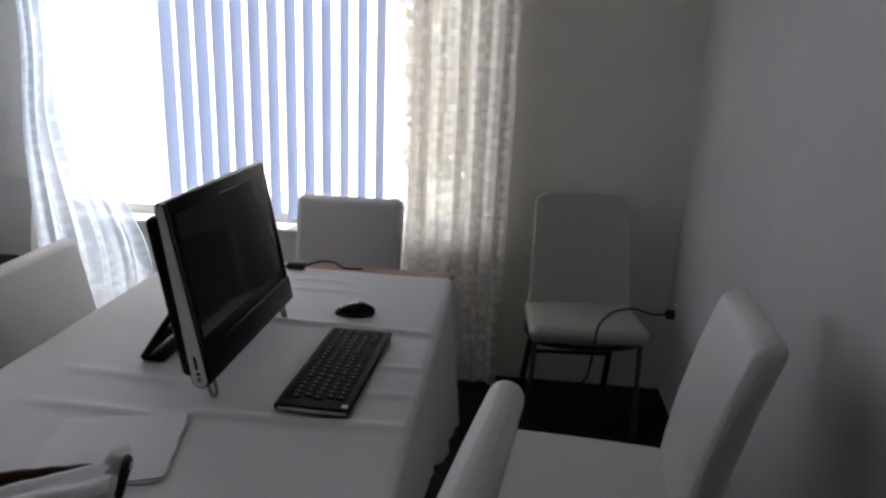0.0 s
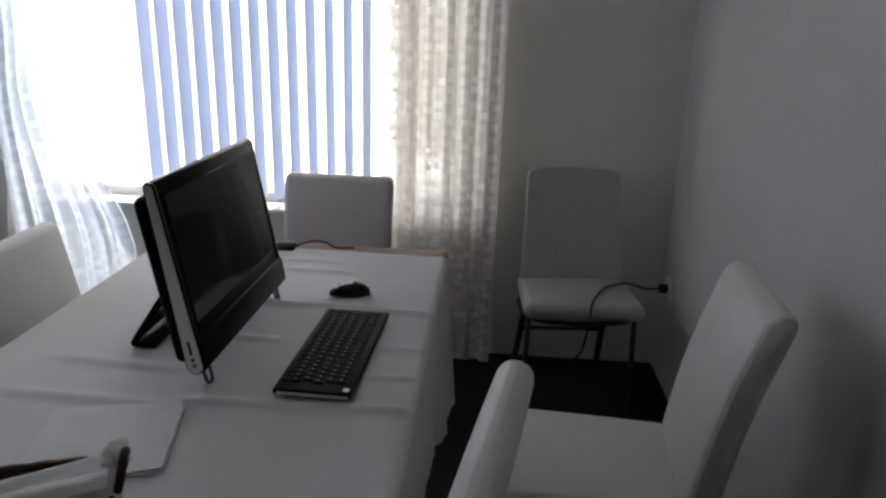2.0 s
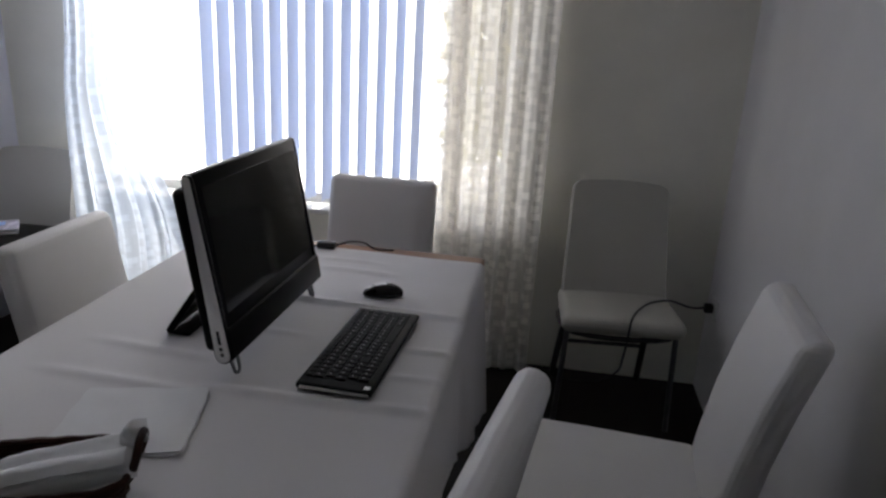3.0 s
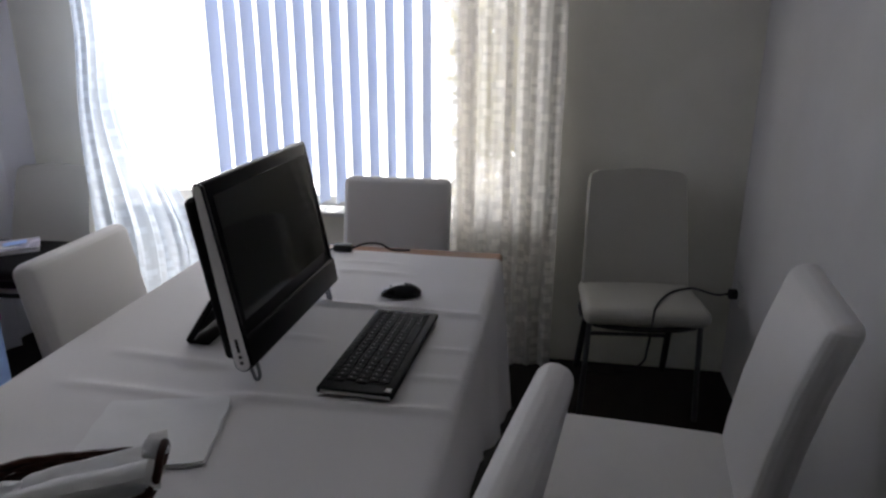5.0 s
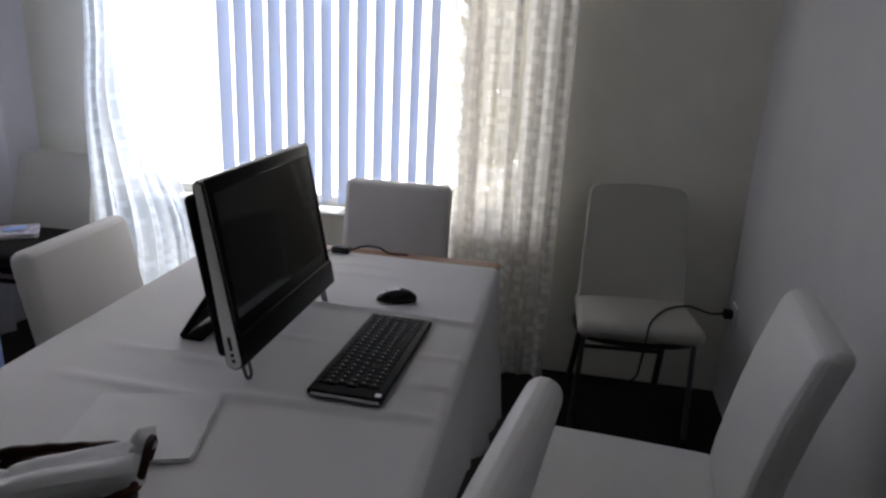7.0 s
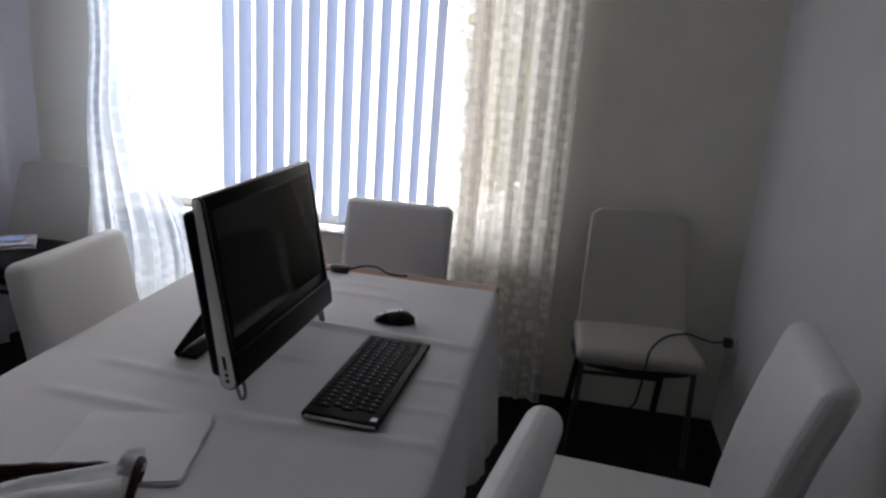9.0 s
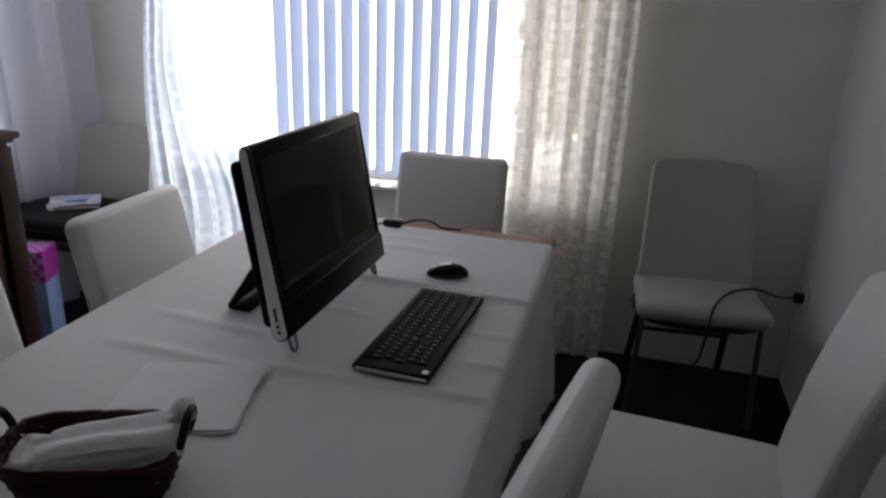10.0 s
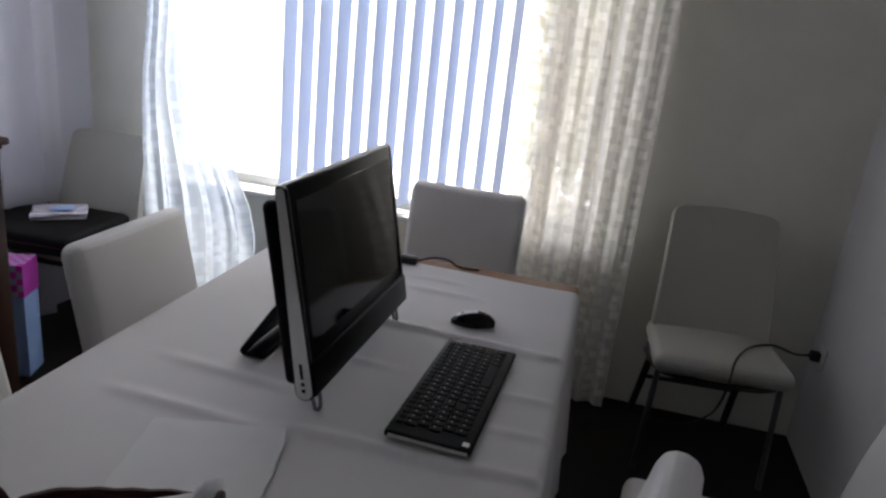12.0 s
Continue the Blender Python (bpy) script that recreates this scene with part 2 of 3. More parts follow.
# ---- the room ----
X0, X1, Y0, Y1, H = -1.94, 1.40, -4.6, 3.83, 2.5
WX0, WX1, WZ0, WZ1 = -1.50, 0.50, 0.655, 2.2

b = block((X0 + X1) / 2, (Y0 + Y1) / 2, -0.05, X1 - X0 + 0.6, Y1 - Y0 + 0.6, 0.1)
tagged(part("floor", b, FLOOR, smooth=False), "very dark polished floor of the dining room", "floor", kind="structure")
b = block((X0 + X1) / 2, (Y0 + Y1) / 2, H + 0.05, X1 - X0 + 0.6, Y1 - Y0 + 0.6, 0.1)
tagged(part("ceiling", b, CEIL, smooth=False), "plain white painted ceiling", "ceiling", kind="structure")

T = 0.14
b = block((X0 + WX0) / 2 - T / 2, Y1 + T / 2, H / 2, WX0 - X0 + T, T, H)
block((WX1 + X1) / 2 + T / 2, Y1 + T / 2, H / 2, X1 - WX1 + T, T, H, bm=b)
block((WX0 + WX1) / 2, Y1 + T / 2, WZ0 / 2, WX1 - WX0, T, WZ0, bm=b)
block((WX0 + WX1) / 2, Y1 + T / 2, (WZ1 + H) / 2, WX1 - WX0, T, H - WZ1, bm=b)
tagged(part("wall_north", b, WALL_WIN, smooth=False), "off-white painted wall with a wide window, toned for curtain glow", "wall", kind="structure")
b = block(X1 + T / 2, (Y0 + Y1) / 2, H / 2, T, Y1 - Y0, H)
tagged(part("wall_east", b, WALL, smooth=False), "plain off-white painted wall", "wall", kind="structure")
b = block((X0 + X1) / 2, Y0 - T / 2, H / 2, X1 - X0 + 2 * T, T, H)
tagged(part("wall_south", b, WALL, smooth=False), "plain off-white painted wall", "wall", kind="structure")
SY0, SY1, SZ0, SZ1 = 2.0, 3.28, 0.8, 2.2
b = block(X0 - T / 2, (Y0 + SY0) / 2, H / 2, T, SY0 - Y0, H)
block(X0 - T / 2, (SY1 + Y1) / 2, H / 2, T, Y1 - SY1, H, bm=b)
block(X0 - T / 2, (SY0 + SY1) / 2, SZ0 / 2, T, SY1 - SY0, SZ0, bm=b)
block(X0 - T / 2, (SY0 + SY1) / 2, (SZ1 + H) / 2, T, SY1 - SY0, H - SZ1, bm=b)
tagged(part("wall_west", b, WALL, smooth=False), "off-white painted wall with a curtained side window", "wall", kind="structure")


def window(name, label, x0, x1, z0, z1, m, leaves):
    """A white framed window in the plane y = 0 of m, with its sill on the room's side."""
    w = thing(name, label, "window", m, kind="structure")
    for k, (cx, cz, sx, sz) in enumerate(((x0 + 0.025, (z0 + z1) / 2, 0.05, z1 - z0), (x1 - 0.025, (z0 + z1) / 2, 0.05, z1 - z0),
                                          ((x0 + x1) / 2, z0 + 0.025, x1 - x0 - 0.1, 0.05), ((x0 + x1) / 2, z1 - 0.025, x1 - x0 - 0.1, 0.05))):
        part("window_frame", block(cx, 0, cz, sx, 0.06, sz, 0.004), TRIM, w)
    for k in range(1, leaves):
        part("mullion", block(x0 + (x1 - x0) * k / leaves, 0.002, (z0 + z1) / 2, 0.05, 0.05, z1 - z0 - 0.1, 0.004), TRIM, w)
    for k in range(leaves):
        a, c = x0 + (x1 - x0) * k / leaves + 0.02, x0 + (x1 - x0) * (k + 1) / leaves - 0.02
        p = part("pane", block((a + c) / 2, 0.01, (z0 + z1) / 2, c - a, 0.006, z1 - z0 - 0.06), PANE, w, smooth=False)
        p.visible_shadow = False
    return w


w = window("window_1", "wide white framed window behind vertical blinds", WX0, WX1, WZ0 + 0.002, WZ1 - 0.002, pose(0, Y1 + 0.105, 0), 1)
part("window_sill", block((WX0 + WX1) / 2, -0.10, WZ0 - 0.002, WX1 - WX0 - 0.01, 0.13, 0.022, 0.006), TRIM, w, "white sill lit by daylight")
w = window("window_2", "white framed side window behind a sheer curtain", -(SY1 - SY0) / 2, (SY1 - SY0) / 2, SZ0 + 0.002, SZ1 - 0.002, pose(X0 - 0.09, (SY0 + SY1) / 2, 0, 0, 0, 90), 2)


# ---- outside ----
b = block(0, 6.15, -0.35, 60, 4.3, 0.1)
tagged(part("ground", b, PAVING, smooth=False), "pale sunlit ground outside the window", "ground", kind="structure")


def bush(m, w, h, seed, clumps):
    """A garden bush: stems and many small leaves in uneven clumps."""
    rnd = random.Random(seed)
    ob = thing("garden_bush", "tall sunlit yellow-green bush close outside the window", "bush", m)
    b = None
    for k in range(5):
        x = rnd.uniform(-0.3, 0.3) * w
        b = tube([(x * 0.4, 0, 0), (x * 0.8, rnd.uniform(-0.1, 0.1), h * 0.4), (x, rnd.uniform(-0.2, 0.2), h * 0.8)], 0.02, 6, bm=b)
    part("stems", b, FENCE, ob)
    b = bmesh.new()
    for c in range(clumps):
        cx, cy, cz = rnd.uniform(-0.5, 0.5) * w, rnd.uniform(-0.3, 0.3), h * rnd.uniform(0.06, 1.0)
        for k in range(30):
            p = Vector((cx + rnd.gauss(0, 0.09), cy + rnd.gauss(0, 0.09), cz + rnd.gauss(0, 0.09)))
            if abs(p.x) > 0.5 * w:
                continue
            q = pose(*p, rnd.uniform(0, 360), rnd.uniform(0, 360), rnd.uniform(0, 360))
            vs = [b.verts.new(q @ Vector(v)) for v in ((0, -0.034, 0), (0.017, 0, 0.006), (0, 0.038, 0), (-0.017, 0, 0.006))]
            b.faces.new(vs)
    part("leaves", b, HEDGE, ob, smooth=False)


# upper part is unseen, added to keep direct sun off the right curtain
bush(pose(0.71, 4.85, -0.3), 1.3, 4.8, 3, 1150)
bush(pose(2.2, 6.4, -0.3), 1.6, 3.3, 5, 700)

glow = bpy.data.materials.new("bright_haze")
glow.use_nodes = True
gn = glow.node_tree
gn.nodes.remove(gn.nodes["Principled BSDF"])
em = gn.nodes.new("ShaderNodeEmission")
em.inputs[0].default_value, em.inputs[1].default_value = (1.0, 0.99, 1.0, 1), 3.6
gn.links.new(em.outputs[0], gn.nodes["Material Output"].inputs[0])
tagged(part("backdrop", block(0, 12.0, 2.0, 50, 0.05, 12), glow, smooth=False), "bright white sky beyond the garden", "sky", kind="structure")

# ---- blinds and curtains ----
blind = thing("vertical_blind", "white fabric vertical blind with turned slats over part of the window", "blind", pose(0, Y1 - 0.005, 0))
part("headrail", block((WX0 + WX1) / 2, 0.03, WZ1 - 0.03, WX1 - WX0 - 0.02, 0.04, 0.045, 0.004), TRIM, blind)
slat_mesh = None
x = -0.884
while x < 0.09:
    if slat_mesh is None:
        def slat_shape(u, v):
            s = (u - 0.5) * 0.089
            return Vector((s, 0.008 * (1 - (2 * u - 1) ** 2), WZ0 + 0.035 + v * (WZ1 - WZ0 - 0.10)))
        ob = part("slat", surface(slat_shape, 10, 1, 0.0008), SLAT, blind)
        slat_mesh = ob.data
    else:
        ob = new("slat", slat_mesh)
        ob.parent = blind
    ob.matrix_basis = pose(x, 0.03, 0, 0, 0, 75 + random.uniform(-2, 2))
    x += 0.0795


def curtain(name, label, x0, xb, folds, depth, m, seed, z0=0.015, z1=H - 0.005, full=1.5, mat=None, flare=0.0, billow=0.0):
    """A sheer curtain with uneven upright folds, hanging from ceiling to floor."""
    rnd = random.Random(seed)
    ph = [rnd.uniform(0, 6.28) for _ in range(4)]

    def f(u, v):
        z = z0 + v * (z1 - z0)
        low = smooth_step(1.25, 0.5, z)
        xa, x1 = x0 + 0.22 * flare * low, xb + flare * low
        drift = 0.35 * math.sin(1.3 * v + ph[0])
        a = 2 * math.pi * folds * u
        y = depth * (0.65 * math.sin(a + drift + ph[1]) + 0.35 * math.sin(2.3 * a + ph[2] + 0.6 * v))
        x = xa + (x1 - xa) * (u + 0.012 * math.sin(2 * a + ph[3] + 1.5 * v))
        return Vector((x, y * (0.8 + 0.3 * (1 - v)) - billow * smooth_step(1.5, 0.5, z), z))

    b = surface(f, int(folds * 16), 24, 0, uv=lambda u, v: ((xb - x0) * full * u, (z1 - z0) * v))
    ob = part(name, b, mat or SHEER)
    ob.matrix_world = m
    return tagged(ob, label, "curtain")


def pleated_curtain(name, label, line, m, seed, z0=0.015, z1=H - 0.005):
    """A net curtain in flat pleats: its plan runs forth and back along the line of (x, y) corners."""
    rnd = random.Random(seed)
    ph = [rnd.uniform(0, 6.28) for _ in range(4)]
    run = [0.0]
    for (xa, ya), (xc, yc) in zip(line, line[1:]):
        run.append(run[-1] + math.hypot(xc - xa, yc - ya))

    def f(u, v):
        d = u * run[-1]
        k = max(i for i in range(len(line) - 1) if run[i] <= d + 1e-9)
        t = (d - run[k]) / (run[k + 1] - run[k])
        z = z0 + v * (z1 - z0)
        x = line[k][0] + t * (line[k + 1][0] - line[k][0])
        y = line[k][1] + t * (line[k + 1][1] - line[k][1])
        y += 0.010 * math.sin(75 * x + ph[0] + 0.5 * z) * (1.25 - 0.3 * v) + 0.004 * math.sin(170 * x + ph[1])
        x += 0.0035 * math.sin(2.1 * z + ph[2] + 1.3 * k) * (1 - v)
        return Vector((x, y, z))

    b = surface(f, 150, 24, 0, uv=lambda u, v: (run[-1] * u, (z1 - z0) * v))
    ob = part(name, b, SHEER)
    ob.matrix_world = m
    return tagged(ob, label, "curtain")


pleated_curtain("sheer_curtain", "white patterned sheer curtain drawn to the window's edge",
                ((0.145, 0), (0.305, -0.012), (0.216, 0.014), (0.445, -0.010), (0.405, 0.016), (0.520, -0.008), (0.486, 0.016), (0.650, 0.0)), pose(0, Y1 - 0.115, 0), 4)
curtain("sheer_curtain", "white patterned sheer curtain glowing in bright daylight", -1.475, -1.22, 5, 0.026, pose(0, Y1 - 0.10, 0), 9, full=2.2, flare=0.36, billow=0.18, mat=GATHERED)
curtain("sheer_curtain", "long white sheer curtain over the side window", 1.45, 3.77, 7, 0.04, pose(X0 + 0.075, 0, 0, 0, 0, 90), 12, mat=VOILE)


# ---- table ----
TX0, TX1, TY0, TY1, TZ = -0.48, 0.48, 0.95, 3.085, 0.742
table = thing("dining_table", "long oak dining table under a white cloth", "table")
part("tabletop", block(0, (TY0 + TY1) / 2, TZ - 0.016, TX1 - TX0, TY1 - TY0, 0.032, 0.012, 3), WOOD, table)
for sx in (-1, 1):
    part("apron", block(sx * 0.42, (TY0 + TY1) / 2, 0.665, 0.022, TY1 - TY0 - 0.2, 0.085, 0.003), WOOD, table)
for y in (TY0 + 0.08, TY1 - 0.08):
    part("apron", block(0, y, 0.665, 0.80, 0.022, 0.085, 0.003), WOOD, table)
    for sx in (-1, 1):
        part("leg", block(sx * 0.20, y + (0.32 if y < 2 else -0.32), 0.31, 0.07, 0.07, 0.62, 0.008), WOOD, table)

# folds left in the cloth: (y, height, width, slant, from x, to x)
FOLDS = ((2.545, 0.010, 0.016, -0.05, -0.1, 0.48), (2.30, 0.006, 0.012, 0.03, 0.30, 0.48), (2.16, 0.006, 0.012, 0.04, 0.33, 0.48),
         (2.02, 0.007, 0.014, 0.03, 0.02, 0.48), (2.015, 0.0055, 0.016, -0.06, -0.34, 0.02), (2.80, 0.006, 0.014, -0.02, 0.0, 0.2),
         (2.88, 0.006, 0.012, 0.03, -0.02, 0.14), (2.17, 0.0045, 0.016, -0.1, -0.32, -0.05), (2.33, 0.005, 0.012, -0.05, -0.2, 0.1), (1.45, 0.006, 0.02, 0.05, -0.3, 0.4))
CY0, CY1 = TY0 - 0.02, 2.998


def cloth_shape(u, v):
    """Across from the left hem over the table to the right hem, along the table's length."""
    y = CY0 + v * (CY1 - CY0)
    top = TX1 - TX0 + 0.016
    left = 0.22
    hem = min(0.505, 0.176 + 0.32 * (3.0 - y) + 0.11 * (3.0 - y) ** 2) + 0.003 * math.sin(9 * y)
    right = TZ - hem
    s = u * 1.0
    a, c = 0.2, 0.62
    zt = TZ + 0.005
    if s < a:
        d = 0.024 + (left - 0.024) * (1 - s / a)
        x, z = TX0 - 0.008, zt - d
    elif s <= c:
        x, z = TX0 - 0.008 + top * (0.5 - 0.5 * math.cos(math.pi * (s - a) / (c - a))), zt
        for fy, fh, fw, sl, fa, fb in FOLDS:
            m = smooth_step(fa - 0.05, fa + 0.06, x) * (1 - smooth_step(fb - 0.03, fb + 0.06, x))
            q = (y - fy - sl * (x - fa)) / fw
            z += m * fh * math.exp(-q * q)
        z += 0.0022 * (noise.noise(Vector((x * 5, y * 5, 3))) + 1)
        e = min(x - TX0 + 0.008, TX1 + 0.008 - x)
        if e < 0.024:
            z -= 0.024 - math.sqrt(max(0, 0.024 ** 2 - (0.024 - max(e, 0)) ** 2))
    else:
        d = (s - c) / (1 - c)
        z = zt - 0.024 - (right - 0.024) * d
        drop = right * d
        x = TX1 + 0.008 + 0.05 * drop + drop * (0.024 * math.sin(y * 17 + 0.8) + 0.010 * math.sin(y * 37 + 2.0)) * smooth_step(0, 0.4, d)
        x += 0.06 * drop * smooth_step(2.3, 2.05, y)
    y += 0.006 * math.sin(x * 11 + 1) * smooth_step(2.6, 3.0, y) if s < c else 0.04 * smooth_step(2.85, 3.0, y) * (s - c) / (1 - c)
    return Vector((x, y, z))


cloth = part("tablecloth", surface(cloth_shape, 130, 230, 0.0012), CLOTH)
tagged(cloth, "creased white linen tablecloth hanging over the table's side", "tablecloth")


# ---- chairs ----
def dining_chair(curved=False):
    """White padded chair, facing +y, with a slab back, straight or curving gently backwards."""
    c = thing("dining_chair", "white leather dining chair with a straight padded back", "chair", group="chairs round the table")
    depth = 0.43 if curved else 0.47
    part("seat", cushion(0.42, depth, 0.10, 0.028, 0.010, m=pose(0, depth / 2 - 0.24, 0.425)), LEATHER, c)
    if curved:
        b = cushion(0.42, 0.54, 0.066, 0.031, 0.006)
        for v in b.verts:
            h = v.co.y + 0.18
            v.co = Vector((v.co.x, -0.22 - 0.094 * h - 0.264 * h * abs(h) - 0.033 - v.co.z, 0.47 + h))
        bmesh.ops.recalc_face_normals(b, faces=b.faces[:])
    else:
        b = cushion(0.42, 0.53, 0.066, 0.031, 0.008, m=pose(0, -0.205, 0.40, 11, 0, 0) @ pose(0, -0.036, 0.262, 90, 0, 0))
    part("backrest", b, LEATHER, c)
    for sx in (-1, 1):
        for y in (0.19, -0.19):
            part("leg", block(sx * 0.185, y, 0.19, 0.038, 0.038, 0.38, 0.004), BLACKSTEEL, c)
    return c


def put(ob, m, label=""):
    q = copy_thing(ob, m)
    if label:
        q["label"] = label
    return q


chair = dining_chair()
chair.matrix_basis = pose(0.038, 3.095, 0, 0, 0, 180)
chair["label"] = "white leather dining chair pushed under the table's end"
put(chair, pose(-0.29, 2.454, 0, 0, 0, -90), "white leather dining chair pushed in beside the table")
put(chair, pose(-0.235, 1.76, 0, 0, 0, -90), "white leather dining chair pushed in beside the table")
put(chair, pose(0.302, 1.80, 0, 0, 0, 80) @ Matrix.Scale(1.02, 4), "white leather dining chair pushed in near the keyboard")
chair = dining_chair(curved=True)
chair.matrix_basis = pose(0.849, 2.321, 0, 0, 0, 85.3) @ Matrix.Diagonal((0.92, 1.045, 1.045, 1))
chair["label"] = "white leather dining chair standing against the bare wall"


def side_chair():
    """Cream padded shell on steel tube legs, facing +y."""
    c = thing("side_chair", "cream upholstered side chair with thin steel legs", "chair", group="side chairs in the corners")

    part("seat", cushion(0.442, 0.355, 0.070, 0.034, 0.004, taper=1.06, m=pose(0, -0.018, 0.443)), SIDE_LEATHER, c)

    def back(u, v):
        x = 2 * u - 1
        q = max(0.0, (v - 0.90) / 0.10)
        w = 0.213 - 0.020 * v - 0.034 * (1 - math.sqrt(max(0.0, 1 - q * q)))
        y = -0.150 - 0.150 * v + 0.012 * math.sin(3.1 * v) - 0.012 * (1 - x * x)
        return Vector((x * w, y, 0.43 + 0.475 * v))

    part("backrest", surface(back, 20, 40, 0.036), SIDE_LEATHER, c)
    part("seat_rail", tube([(-0.18, 0.11, 0.398), (0.18, 0.11, 0.398), (0.18, -0.17, 0.398), (-0.18, -0.17, 0.398)], 0.011, 8, closed=True, smooth=5), BLACKSTEEL, c)
    for sx in (-1, 1):
        part("leg", tube([(sx * 0.205, 0.105, 0.405), (sx * 0.213, 0.105, 0.2), (sx * 0.222, 0.105, 0.004)], 0.0105, 12), LEGSTEEL, c)
        part("leg", tube([(sx * 0.17, -0.17, 0.405), (sx * 0.18, -0.25, 0.2), (sx * 0.19, -0.325, 0.004)], 0.014, 12), BLACKSTEEL, c)
    part("stretcher", tube([(-0.18, -0.25, 0.2), (0, -0.251, 0.2), (0.18, -0.25, 0.2)], 0.009, 8), BLACKSTEEL, c)
    return c


chair = side_chair()
chair.matrix_basis = pose(0.985, 3.465, 0, 0, 0, 185.3)
chair["label"] = "cream upholstered side chair with a cable across its seat"
put(chair, pose(-1.60, 3.404, 0, 0, 0, 187) @ Matrix.Diagonal((0.9, 1, 0.935, 1)), "cream upholstered side chair holding a dark case")

# ---- corner by the cabinet ----
case = thing("laptop_case", "dark leather case lying flat on a side chair", "case", pose(-1.69, 3.33, 0.448, 0, 0, 4))
part("body", cushion(0.50, 0.42, 0.084, 0.026, 0.004, m=pose(0, 0, 0.045)), CASE, case)
part("zip", block(0.012, -0.211, 0.045, 0.42, 0.004, 0.006, 0.001), BLACKSTEEL, case)

mag = thing("magazine", "glossy pale magazine with a lilac cover on the case", "magazine", pose(-1.66, 3.375, 0.539, 0, 0, 38))
part("page_block", block(0, 0, 0.006, 0.20, 0.165, 0.012, 0.002), PAPER, mag)
part("cover", surface(lambda u, v: Vector(((u - 0.5) * 0.21, (v - 0.5) * 0.172, 0.014 + 0.010 * u * u + 0.006 * math.sin(7 * v + 3 * u))), 16, 12, 0.0008), MAGCOVER, mag)
part("cover_picture", block(0.01, 0.02, 0.0215, 0.09, 0.055, 0.001, m=pose(0, 0, 0, 0, -4, 0)), BLUEBOX, mag, "dark blue picture on the cover")

gift = thing("storage_box", "tall blue cardboard box with a pink patterned lid", "box", pose(-1.585, 3.04, 0, 0, 0, 20) @ Matrix.Diagonal((0.8, 0.8, 0.985, 1)))
part("box", block(0, 0, 0.18, 0.15, 0.15, 0.36, 0.003), BLUEBOX, gift)
lid = part("lid", block(0, 0, 0.40, 0.160, 0.160, 0.13, 0.003), PINK, gift, "magenta lid with lilac squares")
for i in range(6):
    for j in range(6):
        if (i + j) % 2 == 0:
            if j < 5:
                part("square", block(-0.065 + 0.026 * i, -0.0812, 0.348 + 0.026 * j, 0.0245, 0.0016, 0.0245, 0), LILAC, lid, smooth=False)
            part("square", block(-0.065 + 0.026 * i, -0.065 + 0.026 * j, 0.4658, 0.0245, 0.0245, 0.0016, 0), LILAC, lid, smooth=False)

cab = thing("cabinet", "dark carved wooden cabinet with a moulded top", "cabinet", pose(-1.345, 2.82, 0) @ Matrix.Scale(1.012, 4))
part("body", block(-0.27, -0.60, 0.48, 0.50, 1.16, 0.90, 0.006), DARKWOOD, cab)
b = block(-0.27, -0.60, 0.955, 0.56, 1.22, 0.024, 0.008, 3)
block(-0.27, -0.60, 0.938, 0.53, 1.19, 0.016, 0.005, 2, bm=b)
part("top", b, DARKWOOD, cab)
part("plinth", block(-0.27, -0.60, 0.035, 0.53, 1.19, 0.07, 0.006), DARKWOOD, cab)
part("pilaster", block(-0.012, -0.06, 0.50, 0.022, 0.075, 0.84, 0.006), DARKWOOD, cab)
for k in range(2):
    y = -0.36 - 0.50 * k
    d = part("drawer", block(-0.010, y, 0.81, 0.022, 0.46, 0.17, 0.008, 3), DARKWOOD, cab)
    part("moulding", tube([(0.002, y - 0.19, 0.75), (0.002, y + 0.19, 0.75), (0.002, y + 0.19, 0.87), (0.002, y - 0.19, 0.87)], 0.005, 6, closed=True, smooth=1), DARKWOOD, d)
    bb = bmesh.new()
    bmesh.ops.create_uvsphere(bb, u_segments=14, v_segments=8, radius=0.016, matrix=pose(0.014, y, 0.81))
    part("knob", bb, BRASS, d, "dark brass knob")
    d = part("door", block(-0.010, y, 0.39, 0.022, 0.46, 0.60, 0.008, 3), DARKWOOD, cab)
    part("moulding", tube([(0.002, y - 0.17, 0.15), (0.002, y + 0.17, 0.15), (0.002, y + 0.17, 0.60), (0.002, y, 0.65), (0.002, y - 0.17, 0.60)], 0.006, 6, closed=True, smooth=1), DARKWOOD, d)
vase = bmesh.new()
bmesh.ops.create_cone(vase, cap_ends=True, segments=20, radius1=0.045, radius2=0.03, depth=0.07, matrix=pose(0, 0, 0.035))
bmesh.ops.bevel(vase, geom=[e for e in vase.edges if abs(e.verts[0].co.z - e.verts[1].co.z) < 1e-5], offset=0.01, segments=2, affect="EDGES")
vase = part("bowl", vase, DARKWOOD)
vase.matrix_world = pose(-1.555, 2.735, 0.981)
tagged(vase, "small dark wooden bowl standing on the cabinet", "bowl")

# ---- computer ----
# local frame: x to the screen's front, y along its width, z up; stands at the middle of its lower edge
pc = thing("desktop_computer", "black all-in-one desktop computer with silver sides, switched off", "computer", pose(0.06, 2.318, TZ + 0.006, 0, 0, -1.0))
LEAN = pose(0, 0, 0.043, 0, -10.1, 0)
PW, PH = 0.531, 0.398
part("front_frame", block(-0.014, 0, PH / 2, 0.028, PW - 0.016, PH, 0.008, 3, m=LEAN), BEZEL, pc)
part("screen", block(0.0005, 0, 0.235, 0.002, 0.475, 0.265, 0.0008, 1, m=LEAN), SCREEN, pc, "dark switched-off glass screen")
